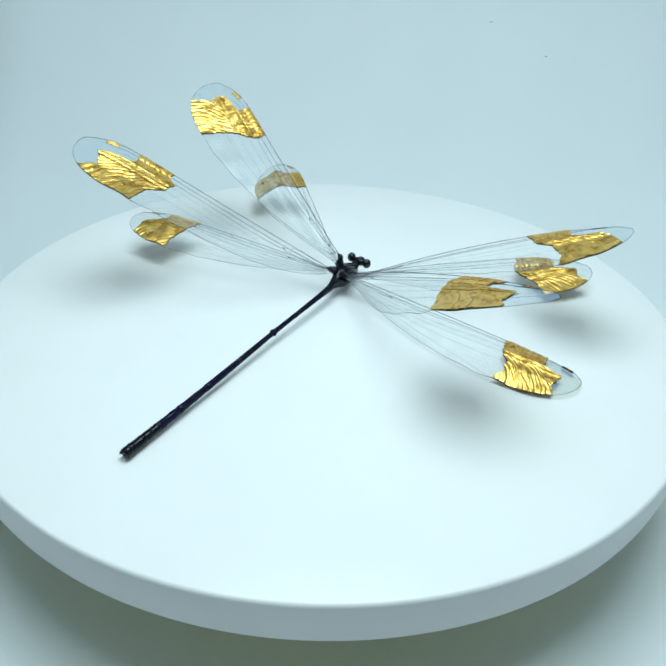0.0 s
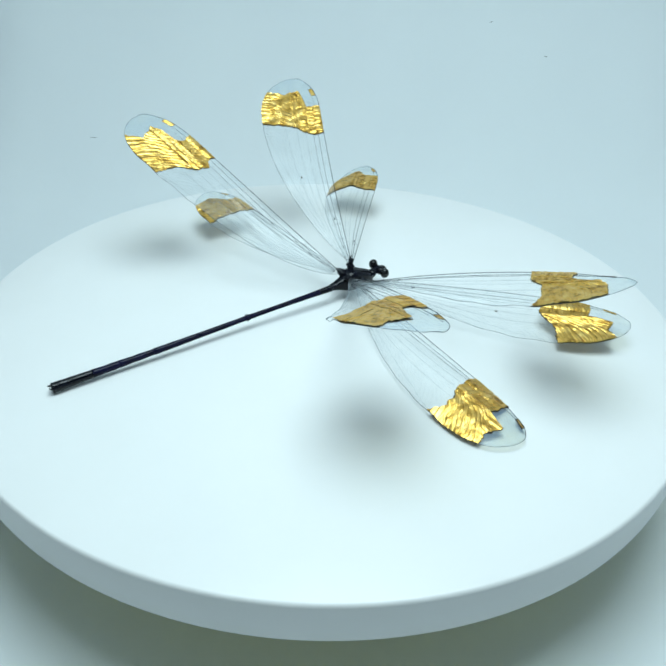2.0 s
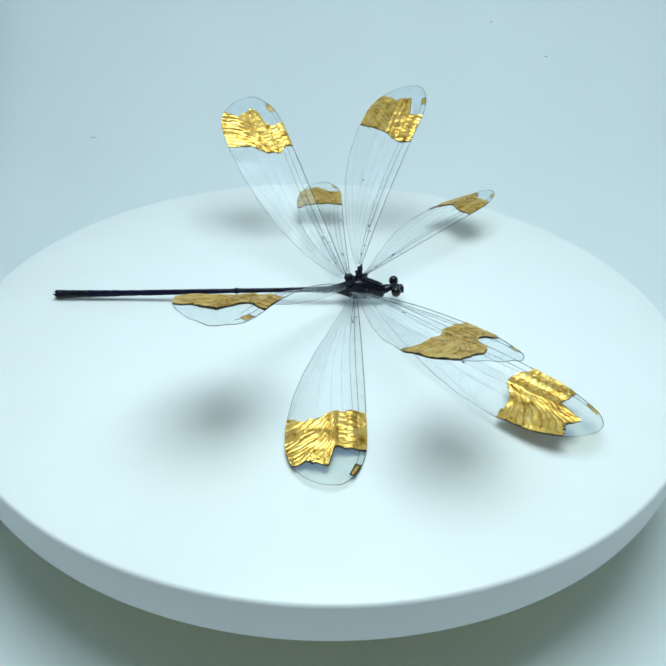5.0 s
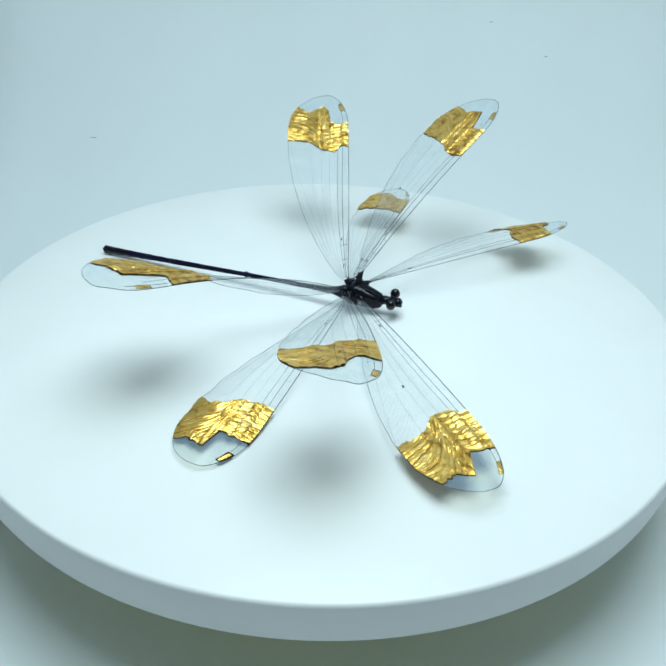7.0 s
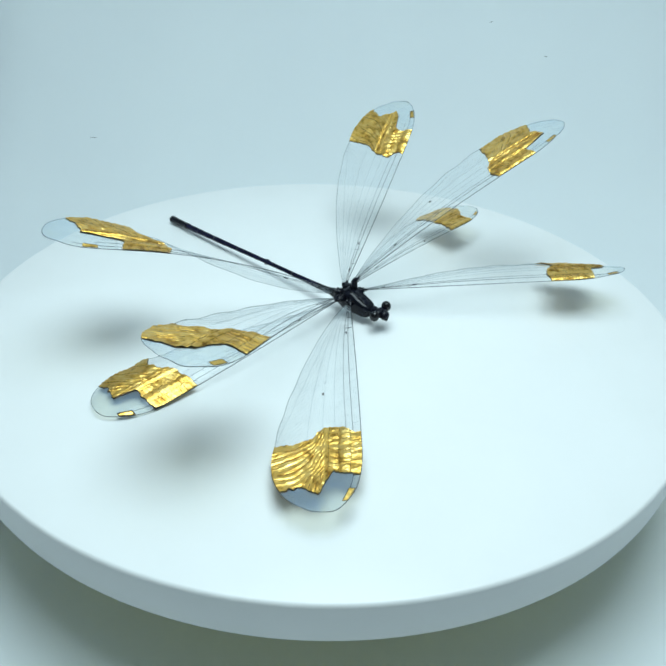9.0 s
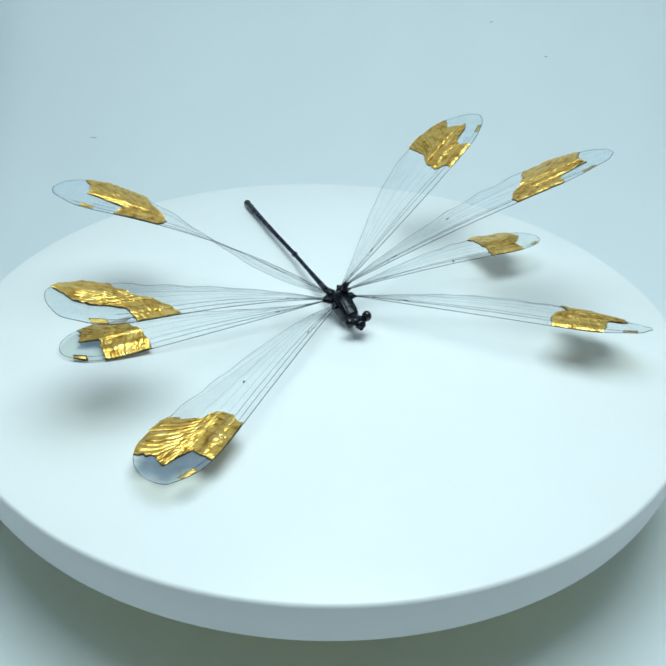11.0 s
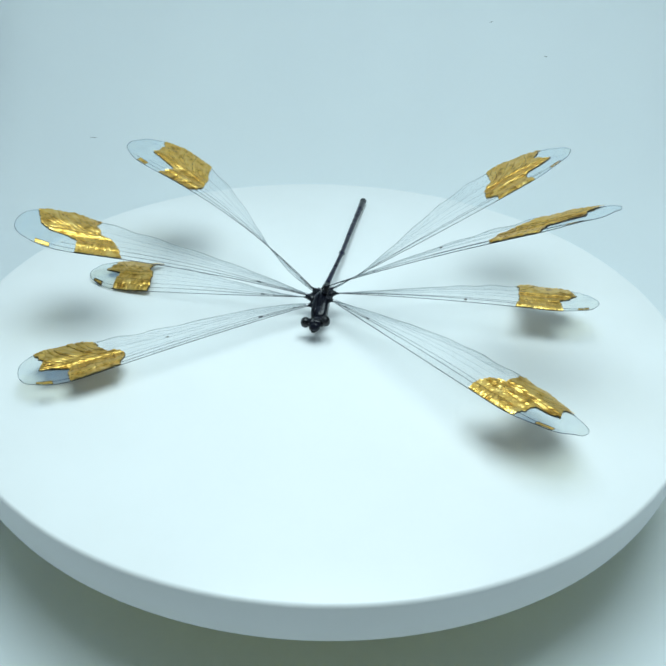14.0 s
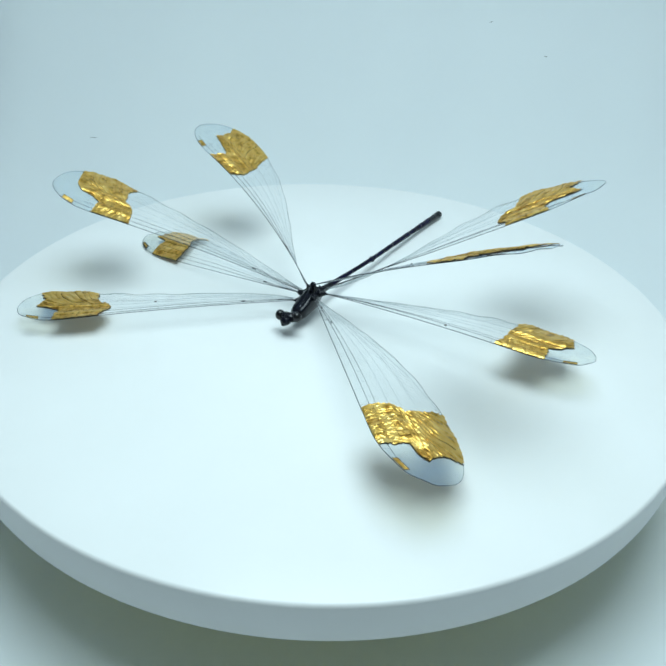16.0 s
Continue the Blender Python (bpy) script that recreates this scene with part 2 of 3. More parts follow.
def build_body():
    # thorax: two lofted blocks, keel and shoulder plates
    v, f = loft([(-7.6, 4.9, 0.6, 0.6), (-6.6, 4.9, 0.75, 0.8), (-5.2, 4.9, 0.95, 1.1), (-3.4, 5.0, 1.3, 1.6), (-1.6, 5.1, 1.8, 2.3),
                 (-0.2, 5.3, 2.25, 3.0), (1.4, 5.4, 2.35, 3.0), (3.2, 5.2, 2.35, 2.8), (5.0, 4.8, 2.3, 2.4), (6.8, 4.4, 2.2, 2.1), (8.2, 4.3, 1.9, 1.7), (8.9, 4.2, 1.1, 1.2)], 24, 3.8, 0.08)
    mesh_object("thorax", v, f, MAT_BODY, insect, "shiny black ridged thorax")
    for side in (-1, 1):
        pts = [on_body(0.2 + 8.0 * q / 8, side * (0.5 + 0.3 * q / 8), 8.5 - 2.6 * (q / 8) ** 1.5) for q in range(9)]
        v, f = tube(pts, [0.0001] + [0.0002] * 7 + [0.0001], 8)
        mesh_object("thorax_ridge", v, f, MAT_BODY, insect)
    v, f = loft([(8.2, 4.4, 1.1, 1.0), (9.0, 4.7, 1.3, 1.2), (9.8, 4.9, 1.2, 1.1), (10.6, 5.1, 0.9, 0.9), (11.6, 5.2, 0.8, 0.8)], 16, 2.2, 0.08)
    mesh_object("neck", v, f, MAT_BODY, insect)
    # head
    c = on_body(11.9, 0.0, 5.3)
    v, f = joined([blob(c, (RIGHT * 0.0026, AHEAD * 0.0014, Vector((0, 0, 0.0013))), 20, 12, 0.15),
                   blob(on_body(12.4, 0, 6.0), (RIGHT * 0.0009, AHEAD * 0.0006, Vector((0, 0, 0.0005))), 12, 8, 0.1, 3)])
    head = mesh_object("head", v, f, MAT_BODY, insect, "small black head")
    for side, z in ((1, 5.2), (-1, 6.1)):
        v, f = blob(on_body(11.9, side * 2.65, z), (RIGHT * 0.00130, AHEAD * 0.00140, Vector((0, 0, 0.00150))), 24, 16)
        mesh_object("eye", v, f, MAT_EYE, head, "bulging glossy black eye")
    v, f = joined([blob(on_body(13.4, 0, 4.9), (RIGHT * 0.0015, AHEAD * 0.0013, Vector((0, 0, 0.0013))), 16, 10, 0.12, 5),
                   blob(on_body(14.2, 0.2, 4.2), (RIGHT * 0.0007, AHEAD * 0.0005, Vector((0, 0, 0.0006))), 12, 8, 0.12, 7)])
    mesh_object("mouthparts", v, f, MAT_BODY, head)
    # abdomen: ten slim segments from the waist to the tail
    waist, knot, tail = Vector((1.0, 0.5, 4.9)), Vector((-13.9, -22.7, 3.6)), Vector((-40.7, -66.6, 1.6))
    def axis(q):
        k = 0.345
        if q <= k:
            p = waist.lerp(knot, q / k)
        else:
            p = knot.lerp(tail, (q - k) / (1 - k))
            p = p + RIGHT * (0.15 * math.sin(math.pi * (q - k) / (1 - k)))
        return p * 0.001
    cuts = [0.0, 0.05, 0.195, 0.345, 0.53, 0.685, 0.80, 0.885, 0.945, 0.985]
    thick = [1.0, 0.85, 0.64, 0.70, 0.76, 0.84, 0.93, 1.04, 1.16, 1.22, 1.28]
    for i in range(len(cuts)):
        a = cuts[i]
        b = cuts[i + 1] if i + 1 < len(cuts) else 1.005
        pts, rad = [], []
        for k in range(13):
            q = k / 12
            pts.append(axis(a + (b - a) * q))
            r = thick[i] * (1 - q) + thick[i + 1] * q
            flare = (0.02 + 0.02 * (i % 3)) * math.exp(-((1 - q) / 0.08) ** 2) + 0.03 * math.exp(-(q / 0.05) ** 2)
            if i == 2:
                flare += 0.42 * math.exp(-((1 - q) / 0.05) ** 2)
            rad.append(0.001 * r * (1 + flare + 0.10 * noise.noise(Vector((i * 3.1, q * 4, 0)))))
        v, f = tube([axis(max(a - 0.003, 0)), *pts, axis(b + 0.003)], [rad[0] * 0.6, *rad, rad[-1] * 0.6], 14)
        mesh_object("abdomen_segment", v, f, MAT_ABDOMEN if 0 < i < 7 else MAT_BODY, insect)
    for side in (-1, 1):
        p = axis(1.0)
        d = (axis(1.0) - axis(0.97)).normalized()
        v, f = tube([p + RIGHT * side * 0.0004, p + d * 0.0008 + RIGHT * side * 0.0008 + Vector((0, 0, 0.0003)), p + d * 0.0013 + RIGHT * side * 0.0005 + Vector((0, 0, 0.0005))], [0.0004, 0.0003, 0.0001], 6)
        mesh_object("cercus", v, f, MAT_BODY, insect)


build_body()


# ---- wings ----
FOLD = 3.5  # radians of fold for each millimetre


def lead_edge(s):
    q = min(max((s - 0.78) / 0.22, 0.0), 1.0)
    return 0.105 * (1 - math.sqrt(max(1 - q ** 2.2, 0.0)))


def trail_edge(s, wide, taper):
    if s < 0.78:
        return 0.012 + (wide - 0.012) * math.sin(math.pi / 2 * max(s, 0) / 0.78) ** taper
    q = min((s - 0.78) / 0.22, 1.0)
    return 0.105 + (wide - 0.105) * math.sqrt(max(1 - q ** 2.4, 0.0))


class Wing:
    """A wing's shape: root (mm), span and chord directions, length (mm), width, twist, lift, camber, sweep,
    taper of the hind rim, curl of the twist, the leaf's torn edges and its cell."""

    def __init__(self, root, span, chord, length, wide, twist, lift, camber, sweep, taper, curl, foil, seed, pebble=0.1, char=0.6):
        x = Vector(span).normalized()
        y = Vector(chord)
        y = (y - x * x.dot(y)).normalized()
        z = x.cross(y)
        self.root, self.x, self.y, self.z = Vector(root) * 0.001, x, y, z
        self.L, self.wide, self.twist, self.lift, self.camber, self.sweep = length * 0.001, wide, twist, lift, camber, sweep
        self.taper, self.curl, self.foil, self.seed, self.pebble, self.char = taper, curl, foil, seed, pebble, char
        self.up = 1.0 if z.z > 0 else -1.0

    def raw(self, s, y):
        tw = self.twist * (s - 0.7) + self.curl * (s - 0.7) ** 2
        fr = min(max(y / self.wide, 0.0), 1.0)
        z = self.camber * 4 * fr * (1 - fr) * 0.24
        z += 0.0022 * math.sin(fr * 26.0) * (1 - fr) * min(s * 3, 1.0)
        z += 0.0035 * fr ** 3 * math.sin(s * 46 + self.seed) * min(1.0, s * 2) * (1.0 if s < 0.75 else max(0.0, (0.9 - s) / 0.15))
        yy = y * math.cos(tw) - z * math.sin(tw) + self.sweep * s * s
        zz = y * math.sin(tw) + z * math.cos(tw) + self.lift * s * s
        p = self.root + (self.x * s + self.y * yy + self.z * zz) * self.L
        if p.z < 0.0004:
            p.z = 0.0004
        return p

    def at(self, s, f, off=0.0):
        """The place at span fraction s and chord fraction f, off metres above the skin."""
        lo, hi = lead_edge(s), trail_edge(s, self.wide, self.taper)
        y = lo + (hi - lo) * f
        p = self.raw(s, y)
        if off:
            e = 0.006
            n = (self.raw(s + e, y) - self.raw(s - e, y)).cross(self.raw(s, y + e) - self.raw(s, y - e))
            if n.length > 0:
                n.normalize()
                if n.dot(self.z) * self.up < 0:
                    n = -n
                p = p + n * off
        return p

    # where the leaf begins and ends along the span, for a chord fraction
    def torn(self, knots, f, salt):
        for (f0, s0), (f1, s1) in zip(knots, knots[1:]):
            if f <= f1:
                break
        q = min(max((f - f0) / (f1 - f0), 0.0), 1.0)
        w = noise.noise(Vector((f * 9, self.seed, salt))) * 0.006 + noise.noise(Vector((f * 28, self.seed, salt + 4))) * 0.006
        w += noise.noise(Vector((f * 70, self.seed, salt + 8))) * 0.0025
        return s0 + (s1 - s0) * q + w * min(1, f * 8, (1 - f) * 8 + 0.3)

    def leaf_in(self, f):
        return self.torn(self.foil[0], f, 0)

    def leaf_out(self, f):
        return self.torn(self.foil[1], f, 9)

    def wobble(self, mm, f):
        return noise.noise(Vector((mm * 0.22, f * 4, self.seed))), noise.noise(Vector((mm * 0.8, f * 10, self.seed + 7)))

    def fan(self, f):
        """Millimetres by which a fold runs outwards from the middle ridge to the hind rim."""
        return 15.0 * (1 - math.exp(-max(f - 0.36, 0.0) / 0.27))

    def crumple(self, s, f):
        """Height of the leaf's creases in metres: rungs between the front veins, a ridge, and a fan of folds behind."""
        mm = s * self.L * 1000
        wob, wob2 = self.wobble(mm, f)
        front = 0.5 + 0.5 * math.tanh((0.36 - f) / 0.035)
        step = math.floor(f / 0.125)
        rung = abs(math.sin(0.5 * (mm * 3.6 + 3.0 * wob + 1.6 * wob2 + 2.1 * step)))
        fold = abs(math.sin(0.5 * (FOLD * (mm - self.fan(f)) + 6.0 * wob + 1.0 * wob2)))
        vein = abs(math.sin(math.pi * (f / 0.125 + 0.10 * wob))) ** 0.6
        ridge = math.exp(-((f - 0.41 - 0.02 * wob) / 0.035) ** 2) + 0.8 * math.exp(-((f - 0.50 - 0.03 * wob) / 0.03) ** 2)
        fine = noise.noise(Vector((mm * 2.6, f * 36, self.seed + 20)))
        pits = abs(noise.noise(Vector((mm * 1.7, f * 26, self.seed + 30))))
        big = noise.noise(Vector((mm * 0.5, f * 5.0, self.seed + 40)))
        patch = 0.55 + 0.45 * math.tanh(4 * noise.noise(Vector((mm * 0.25, f * 3.0, self.seed + 60))) + 0.6)
        hair = abs(math.sin(0.5 * (2.3 * FOLD * (mm - 0.8 * self.fan(f)) + 9.0 * wob + 3.0 * wob2)))
        rows = (1 - self.pebble) * 0.13 * rung + (0.06 + 0.20 * self.pebble) * pits + 0.05 * hair
        behind = 0.22 * fold * patch + 0.10 * hair + 0.05 * pits
        h = front * (rows + 0.12 * vein) + (1 - front) * behind + 0.22 * ridge + 0.035 * fine + 0.14 * big
        return h * 0.001


def grid_faces(nu, nv):
    return [(i * nv + j, (i + 1) * nv + j, (i + 1) * nv + j + 1, i * nv + j + 1) for i in range(nu - 1) for j in range(nv - 1)]


def build_wing(w, label, speck=None, dark_cell=False):
    # clear skin
    nu, nv = 64, 25
    verts = []
    for i in range(nu):
        s = 0.02 + 0.98 * (1 - (1 - i / (nu - 1)) ** 1.35)
        for j in range(nv):
            verts.append(w.at(min(s, 1.0), j / (nv - 1)))
    wing = mesh_object("wing", verts, grid_faces(nu, nv), MAT_MEMBRANE, insect, label)
    # the film beyond the leaf's middle is thicker and opalescent
    wing.data.materials.append(MAT_TIP)
    first = next(i for i in range(nu) if 0.02 + 0.98 * (1 - (1 - i / (nu - 1)) ** 1.35) > 0.79)
    for k in range(first * (nv - 1), (nu - 1) * (nv - 1)):
        wing.data.polygons[k].material_index = 1

    # root joint
    d = w.x
    rel = w.root * 1000 - MID
    along, side = rel.dot(AHEAD), rel.dot(RIGHT)
    inner = on_body(along * 0.6, side * 0.45 - 0.2, min(w.root.z * 1000 - 0.4, 7.2))
    midway = inner.lerp(w.root, 0.55)
    v, f = joined([blob(w.root - d * 0.0003, (w.x * 0.0010, w.y * 0.0008, w.z * 0.0008), 14, 10, 0.3, w.seed),
                   blob(midway, (w.x * 0.0010, w.y * 0.0011, w.z * 0.0009), 14, 10, 0.35, w.seed + 2),
                   blob(midway + w.y * 0.0008 + Vector((0, 0, 0.0005)), (w.x * 0.0005, w.y * 0.0006, w.z * 0.0006), 10, 8, 0.4, w.seed + 4),
                   blob(inner.lerp(w.root, 0.25) + Vector((0, 0, 0.0006)), (w.x * 0.0007, w.y * 0.0006, w.z * 0.0007), 10, 8, 0.4, w.seed + 6),
                   tube([inner, midway, w.root, w.root + d * 0.0014], [0.0011, 0.0009, 0.0006, 0.00018], 10)])
    mesh_object("hinge", v, f, MAT_BODY, wing)

    # rim: front edge strong, hind edge thin
    def edge_s(k, n):
        return math.sin(math.pi / 2 * k / n)
    pts = [w.at(edge_s(k, 60), 0.0) for k in range(61)]
    v, f = tube(pts, [0.00010 - 0.00003 * (k / 60) for k in range(61)], 6)
    mesh_object("front_vein", v, f, MAT_FRONT, wing)
    pts = [w.at(edge_s(k, 70), 1.0) for k in range(71)]
    v, f = tube(pts, [0.000055] * 71, 5)
    mesh_object("hind_rim", v, f, MAT_VEIN, wing)

    # long veins: chord fraction at the base, at the end, span of the end, bend, radius
    for g0, g1, s1, bend, r in ((0.28, 0.075, 0.92, 0.35, 0.00006), (0.40, 0.15, 0.86, 0.45, 0.000045), (0.55, 0.27, 0.84, 0.6, 0.00003), (0.62, 0.42, 0.82, 0.8, 0.000028),
                                (0.70, 0.62, 0.80, 1.0, 0.000028), (0.78, 1.0, 0.74, 2.4, 0.000028), (0.88, 1.0, 0.48, 2.0, 0.000025)):
        pts = []
        for k in range(41):
            q = k / 40
            s = 0.015 + (s1 - 0.015) * q
            pts.append(w.at(s, g0 + (g1 - g0) * q ** bend, 0.00003))
        v, f = tube(pts, [r * (1.35 - 0.5 * k / 40) for k in range(41)], 5)
        mesh_object("long_vein", v, f, MAT_VEIN if g0 < 0.5 else MAT_FINE, wing)

    # faint curved side veins towards the hind rim, and short rungs by the front
    pieces = []
    rnd = random.Random(int(w.seed * 10))
    for k in range(26):
        s0 = 0.14 + 0.60 * k / 29
        pts = []
        for q in range(9):
            u = q / 8
            s = s0 + 0.085 * (1 - (1 - u) ** 2) * (0.5 + s0)
            pts.append(w.at(min(s, 0.985), 0.60 + 0.40 * u, 0.00002))
        pieces.append(tube(pts, 0.000016, 3))
    for k in range(24):
        s0 = 0.10 + 0.8 * (k + rnd.random() * 0.6) / 24
        f0 = 0.0 if k % 2 else 0.12
        pieces.append(tube([w.at(s0, f0 + 0.01), w.at(s0 + 0.004, f0 + 0.10)], 0.00002, 3))
    v, f = joined(pieces)
    tagged(mesh_object("side_vein", v, f, MAT_FINE, wing), kind="stuff")
    # dark ticks close to the base
    for s0 in (0.10, 0.17):
        v, f = tube([w.at(s0, 0.04), w.at(s0 + 0.003, 0.30)], 0.00007, 5)
        mesh_object("cross_vein", v, f, MAT_VEIN, wing)
    # dark knots where the front veins branch
    for s0, f0, k in ((0.07, 0.30, 1.0), (0.13, 0.0, 0.8), (0.20, 0.22, 1.1), (0.27, 0.0, 0.6)):
        s0 += 0.03 * noise.noise(Vector((s0 * 40, w.seed, 2)))
        v, f = blob(w.at(s0, f0, 0.00004), (w.x * 0.00062 * k, w.y * 0.00017 * k, w.z * 0.00016 * k), 8, 6, 0.4, w.seed + s0)
        mesh_object("vein_knot", v, f, MAT_FRONT, wing)

    # gold leaf over the outer third, with its back seen through the skin
    nu, nv = 104, 88
    verts, back = [], []
    for i in range(nu):
        for j in range(nv):
            fr = j / (nv - 1)
            a, b = w.leaf_in(fr), w.leaf_out(fr)
            s = a + (b - a) * i / (nu - 1)
            h = w.crumple(s, fr)
            verts.append(w.at(s, fr, 0.00016 + h))
            back.append(w.at(s, fr, -0.00012 + 0.06 * h))
    mesh_object("gold_leaf", verts, grid_faces(nu, nv), MAT_GOLD, wing, "crumpled shiny gold leaf")
    mesh_object("gold_leaf_back", back, grid_faces(nu, nv), MAT_GOLD_BACK, wing, "dull gold back of the leaf")

    # brown strands over the leaf's folds and veins: crease shading put in as colour
    pieces = []

    def shade_strand(path, r):
        run = []
        for s, fr in path:
            if 0.0 <= fr <= 1.0 and w.leaf_in(fr) + 0.002 < s < w.leaf_out(fr) - 0.002:
                run.append(w.at(s, fr, 0.00021 + w.crumple(s, fr)))
            else:
                if len(run) > 2:
                    pieces.append(tube(run, r, 3))
                run = []
        if len(run) > 2:
            pieces.append(tube(run, r, 3))

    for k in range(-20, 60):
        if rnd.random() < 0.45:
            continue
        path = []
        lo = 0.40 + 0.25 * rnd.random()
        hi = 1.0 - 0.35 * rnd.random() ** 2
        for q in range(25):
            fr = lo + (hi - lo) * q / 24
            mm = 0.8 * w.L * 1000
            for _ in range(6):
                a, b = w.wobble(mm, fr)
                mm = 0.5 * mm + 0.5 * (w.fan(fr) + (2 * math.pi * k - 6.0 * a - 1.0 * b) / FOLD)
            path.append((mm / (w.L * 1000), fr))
        shade_strand(path, 0.00003 + 0.00007 * rnd.random())
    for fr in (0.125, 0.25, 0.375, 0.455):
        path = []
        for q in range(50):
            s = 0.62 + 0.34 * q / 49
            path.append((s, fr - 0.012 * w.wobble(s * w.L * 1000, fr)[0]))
        shade_strand(path, 0.00006)
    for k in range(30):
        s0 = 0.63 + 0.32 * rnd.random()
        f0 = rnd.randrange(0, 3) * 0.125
        shade_strand([(s0 + 0.003 * math.sin(q), f0 + (0.005 + 0.115 * q / 5)) for q in range(6)], 0.00004)
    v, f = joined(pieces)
    tagged(mesh_object("leaf_crease_shade", v, f, MAT_CREASE_SHADE, wing), kind="stuff")

    # charred edges of the leaf
    for edge in (w.leaf_in, w.leaf_out):
        pts, rad = [], []
        for k in range(140):
            fr = k / 139
            pts.append(w.at(edge(fr), fr, 0.0001))
            g = noise.noise(Vector((fr * 9, w.seed, 70 if edge == w.leaf_in else 90)))
            rad.append(0.00003 + w.char * (0.00005 + 0.00050 * max(0.0, g) * min(1.0, 0.3 + abs(fr - 0.5) * 2)))
        v, f = tube(pts, rad, 5)
        mesh_object("charred_edge", v, f, MAT_CHAR, wing)

    # small gilded cell by the front rim near the tip
    nu, nv = 10, 6
    verts = []
    for i in range(nu):
        for j in range(nv):
            verts.append(w.at(w.foil[2] + 0.042 * i / (nu - 1), 0.01 + 0.075 * j / (nv - 1), 0.00014 + 0.00005 * noise.noise(Vector((i * 0.9, j * 0.9, w.seed)))))
    mesh_object("gold_cell", verts, grid_faces(nu, nv), MAT_GOLD, wing)
    ring = [w.at(w.foil[2] + 0.042 * a, 0.01 + 0.075 * b, 0.00014) for a, b in ((0, 0), (0, 1), (1, 1), (1, 0), (0, 0))]
    v, f = tube(ring, 0.00020 if dark_cell else 0.00006, 4)
    mesh_object("cell_rim", v, f, MAT_CHAR, wing)
    if speck:
        v, f = blob(w.at(speck[0], speck[1], 0.0001), (w.x * 0.0004, w.y * 0.00025, w.z * 0.0002), 8, 6, 0.4, w.seed)
        mesh_object("speck", v, f, MAT_CHAR, wing)
    return wing


UPPER = "raised clear veined wing with crumpled gold leaf"
LOWER = "low clear veined wing with gold leaf near the platter"
# left side, from the tail forwards
build_wing(Wing((5.14, 3.95, 7.23), (0.4590, -0.7392, 0.4929), (-0.7918, -0.5919, -0.1504), 76.35, 0.246, -1.073, 0.1773, -0.0300, -0.0972, 1.080, 1.078,
                (((0, 0.637), (0.23, 0.622), (0.6, 0.668), (0.73, 0.696), (1, 0.734)),
                 ((0, 0.782), (0.24, 0.770), (0.3, 0.786), (0.4, 0.893), (0.7, 0.905), (1, 0.938)), 0.849), 1.3, 0.1, 0.15), UPPER)
build_wing(Wing((6.79, 4.21, 5.83), (0.9156, -0.0382, 0.4004), (-0.0520, -0.9984, 0.0237), 76.08, 0.264, -0.459, 0.1089, -0.0385, 0.0496, 1.330, -0.620,
                (((0, 0.676), (0.36, 0.697), (0.5, 0.734), (0.79, 0.751), (1, 0.727)),
                 ((0, 0.820), (0.25, 0.813), (0.34, 0.845), (0.38, 0.899), (0.55, 0.925), (1, 0.937)), 0.894), 5.0, 0.1, 0.15), UPPER)
build_wing(Wing((7.50, 5.21, 6.14), (0.8585, -0.5045, -0.0915), (-0.5090, -0.8601, -0.0335), 70.36, 0.254, -0.467, -0.0004, -0.1032, 0.0293, 0.956, 1.005,
                (((0, 0.695), (0.18, 0.697), (0.46, 0.712), (0.6, 0.740), (0.81, 0.749), (1, 0.718)),
                 ((0, 0.854), (0.4, 0.861), (0.44, 0.896), (0.47, 0.930), (0.77, 0.915), (1, 0.925)), 0.917), 8.7, 0.3, 1.3), LOWER, dark_cell=True)
build_wing(Wing((7.93, 8.49, 5.50), (0.9684, 0.2453, 0.0448), (0.2493, -0.9490, -0.1931), 74.61, 0.248, -0.493, 0.0470, 0.0071, 0.0232, 0.914, -1.128,
                (((0, 0.718), (0.09, 0.715), (0.24, 0.685), (0.44, 0.684), (0.56, 0.717), (0.78, 0.733), (1, 0.734)),
                 ((0, 0.875), (0.14, 0.869), (0.32, 0.859), (0.36, 0.881), (0.45, 0.930), (0.53, 0.937), (0.7, 0.912), (1, 0.932)), 0.921), 12.4), LOWER, (0.52, 0.5))
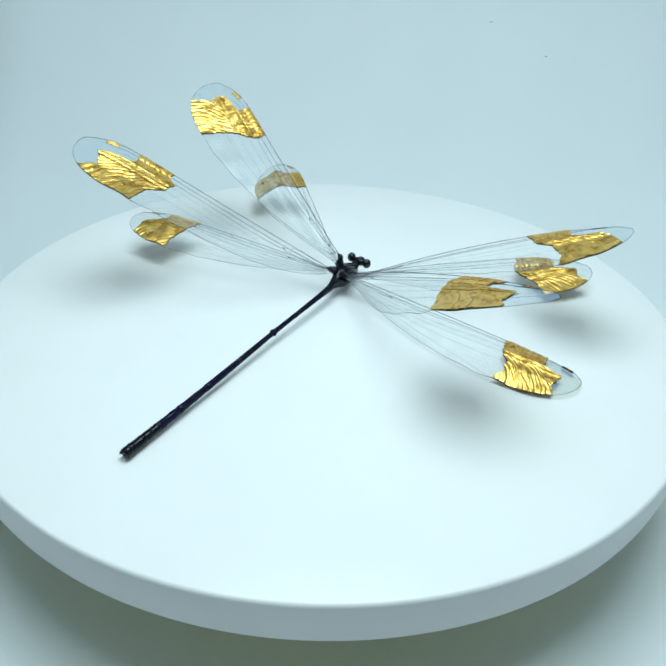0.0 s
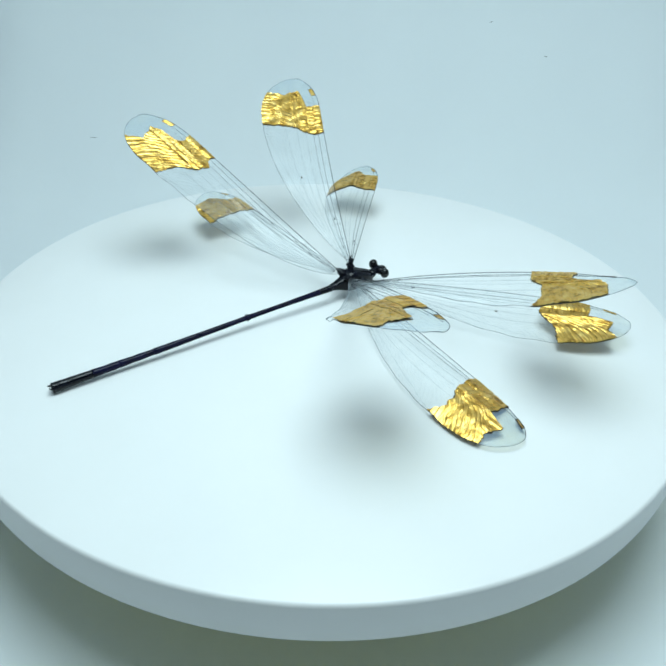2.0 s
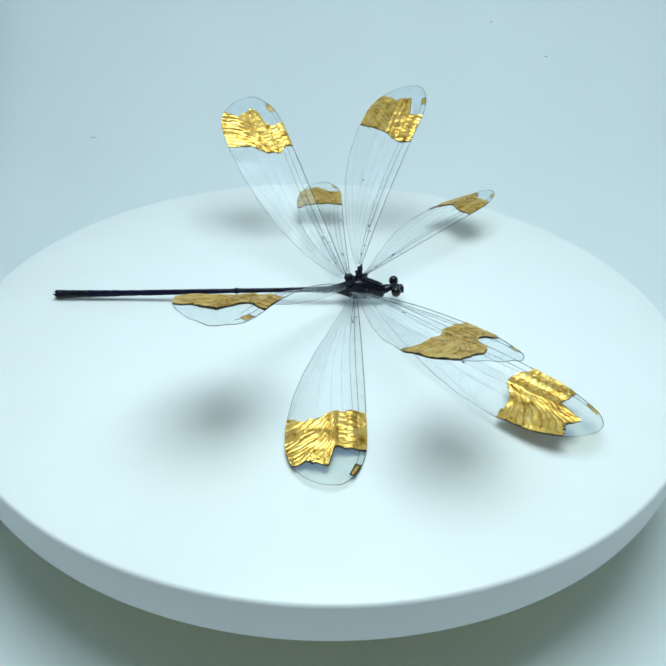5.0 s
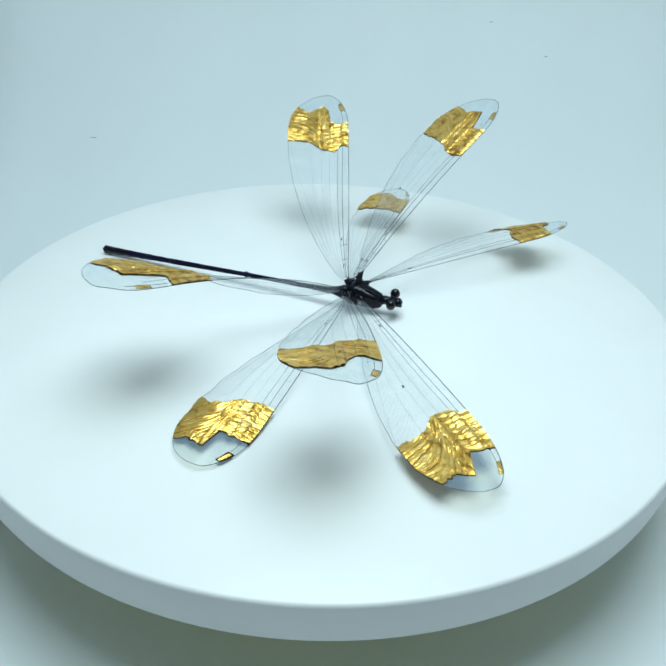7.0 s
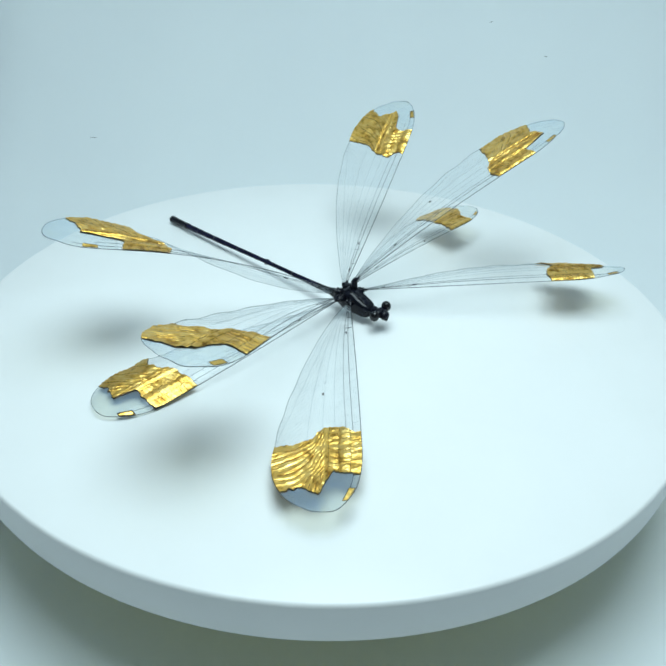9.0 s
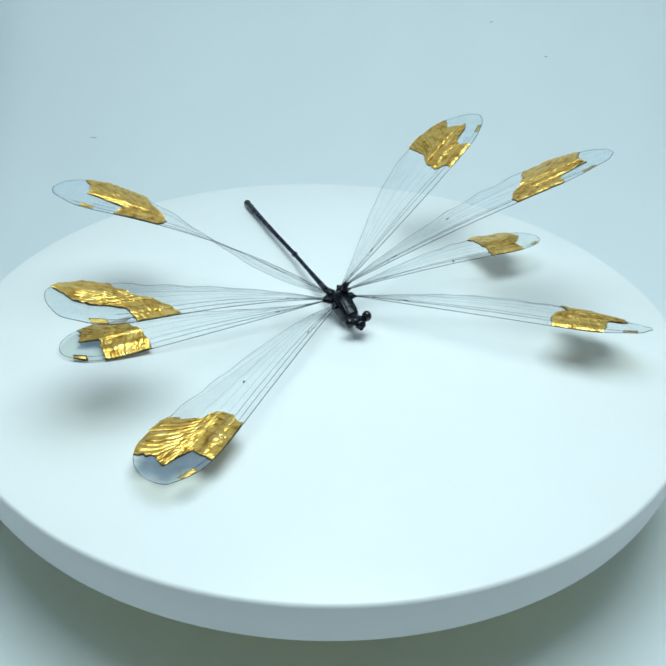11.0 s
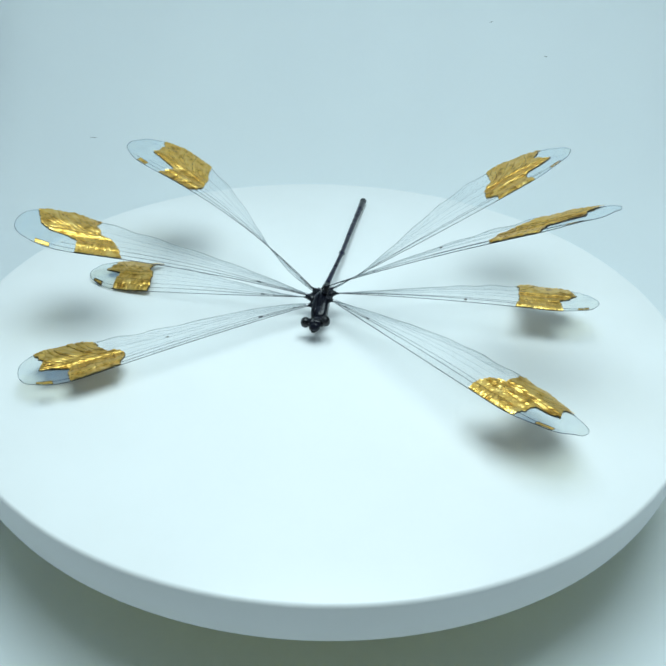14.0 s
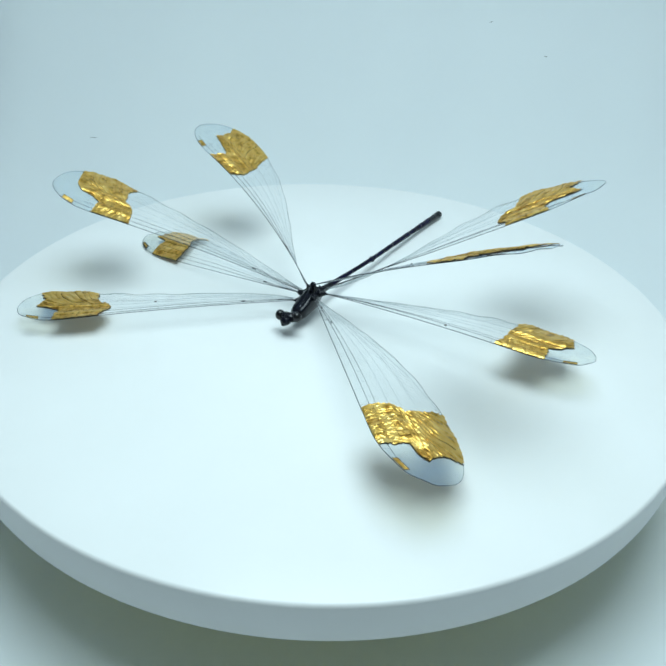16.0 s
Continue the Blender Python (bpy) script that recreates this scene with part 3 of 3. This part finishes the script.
# right side, from the tail forwards
build_wing(Wing((1.48, 5.94, 7.90), (-0.8754, 0.1664, 0.4538), (-0.2259, -0.9709, -0.0798), 77.83, 0.261, 0.026, 0.0207, 0.0004, 0.0148, 0.787, -1.210,
                (((0, 0.678), (0.13, 0.683), (0.23, 0.651), (0.45, 0.664), (0.66, 0.713), (1, 0.728)),
                 ((0, 0.818), (0.18, 0.806), (0.29, 0.820), (0.31, 0.894), (0.4, 0.926), (0.69, 0.889), (1, 0.940)), 0.890), 16.1), UPPER)
build_wing(Wing((3.62, 9.05, 10.94), (-0.5180, 0.6757, 0.5245), (-0.8214, -0.5641, -0.0845), 76.47, 0.258, -0.029, -0.0411, 0.0189, -0.0463, 0.853, -0.346,
                (((0, 0.652), (0.14, 0.639), (0.33, 0.660), (0.46, 0.693), (1, 0.738)),
                 ((0, 0.810), (0.23, 0.807), (0.26, 0.853), (0.31, 0.912), (0.6, 0.898), (1, 0.930)), 0.877), 19.8), UPPER, (0.42, 0.62))
build_wing(Wing((0.72, 7.55, 7.45), (-0.8706, 0.4879, 0.0632), (-0.4917, -0.8592, -0.1414), 72.55, 0.226, 0.264, -0.0408, 0.0493, -0.0284, 0.964, -0.489,
                (((0, 0.684), (0.31, 0.705), (1, 0.719)),
                 ((0, 0.855), (0.29, 0.850), (0.4, 0.891), (0.6, 0.920), (1, 0.908)), 0.911), 23.5, 0.5), LOWER, (0.5, 0.06))
build_wing(Wing((3.26, 11.14, 7.80), (-0.2235, 0.9713, 0.0816), (-0.9519, -0.1995, -0.2326), 76.53, 0.243, -0.218, -0.0021, 0.1078, -0.0002, 1.127, -1.012,
                (((0, 0.694), (0.19, 0.688), (0.34, 0.701), (0.45, 0.729), (0.57, 0.726), (1, 0.701)),
                 ((0, 0.853), (0.24, 0.858), (0.32, 0.869), (0.34, 0.896), (0.45, 0.923), (0.67, 0.897), (1, 0.894)), 0.910), 27.2, 0.9), LOWER)


# ---- what moves: platter and figure turn together ----
def motions():
    rows = []
    for k in range(33):
        t = k * 0.5
        turn = -11.4306 * t + 0.009924 * t * t - 0.00010666 * t ** 3
        rows.append((t, pose(0, 0, 0, 0, 0, turn)))
    walk(platter, rows)
    walk(insect, rows)


motions()
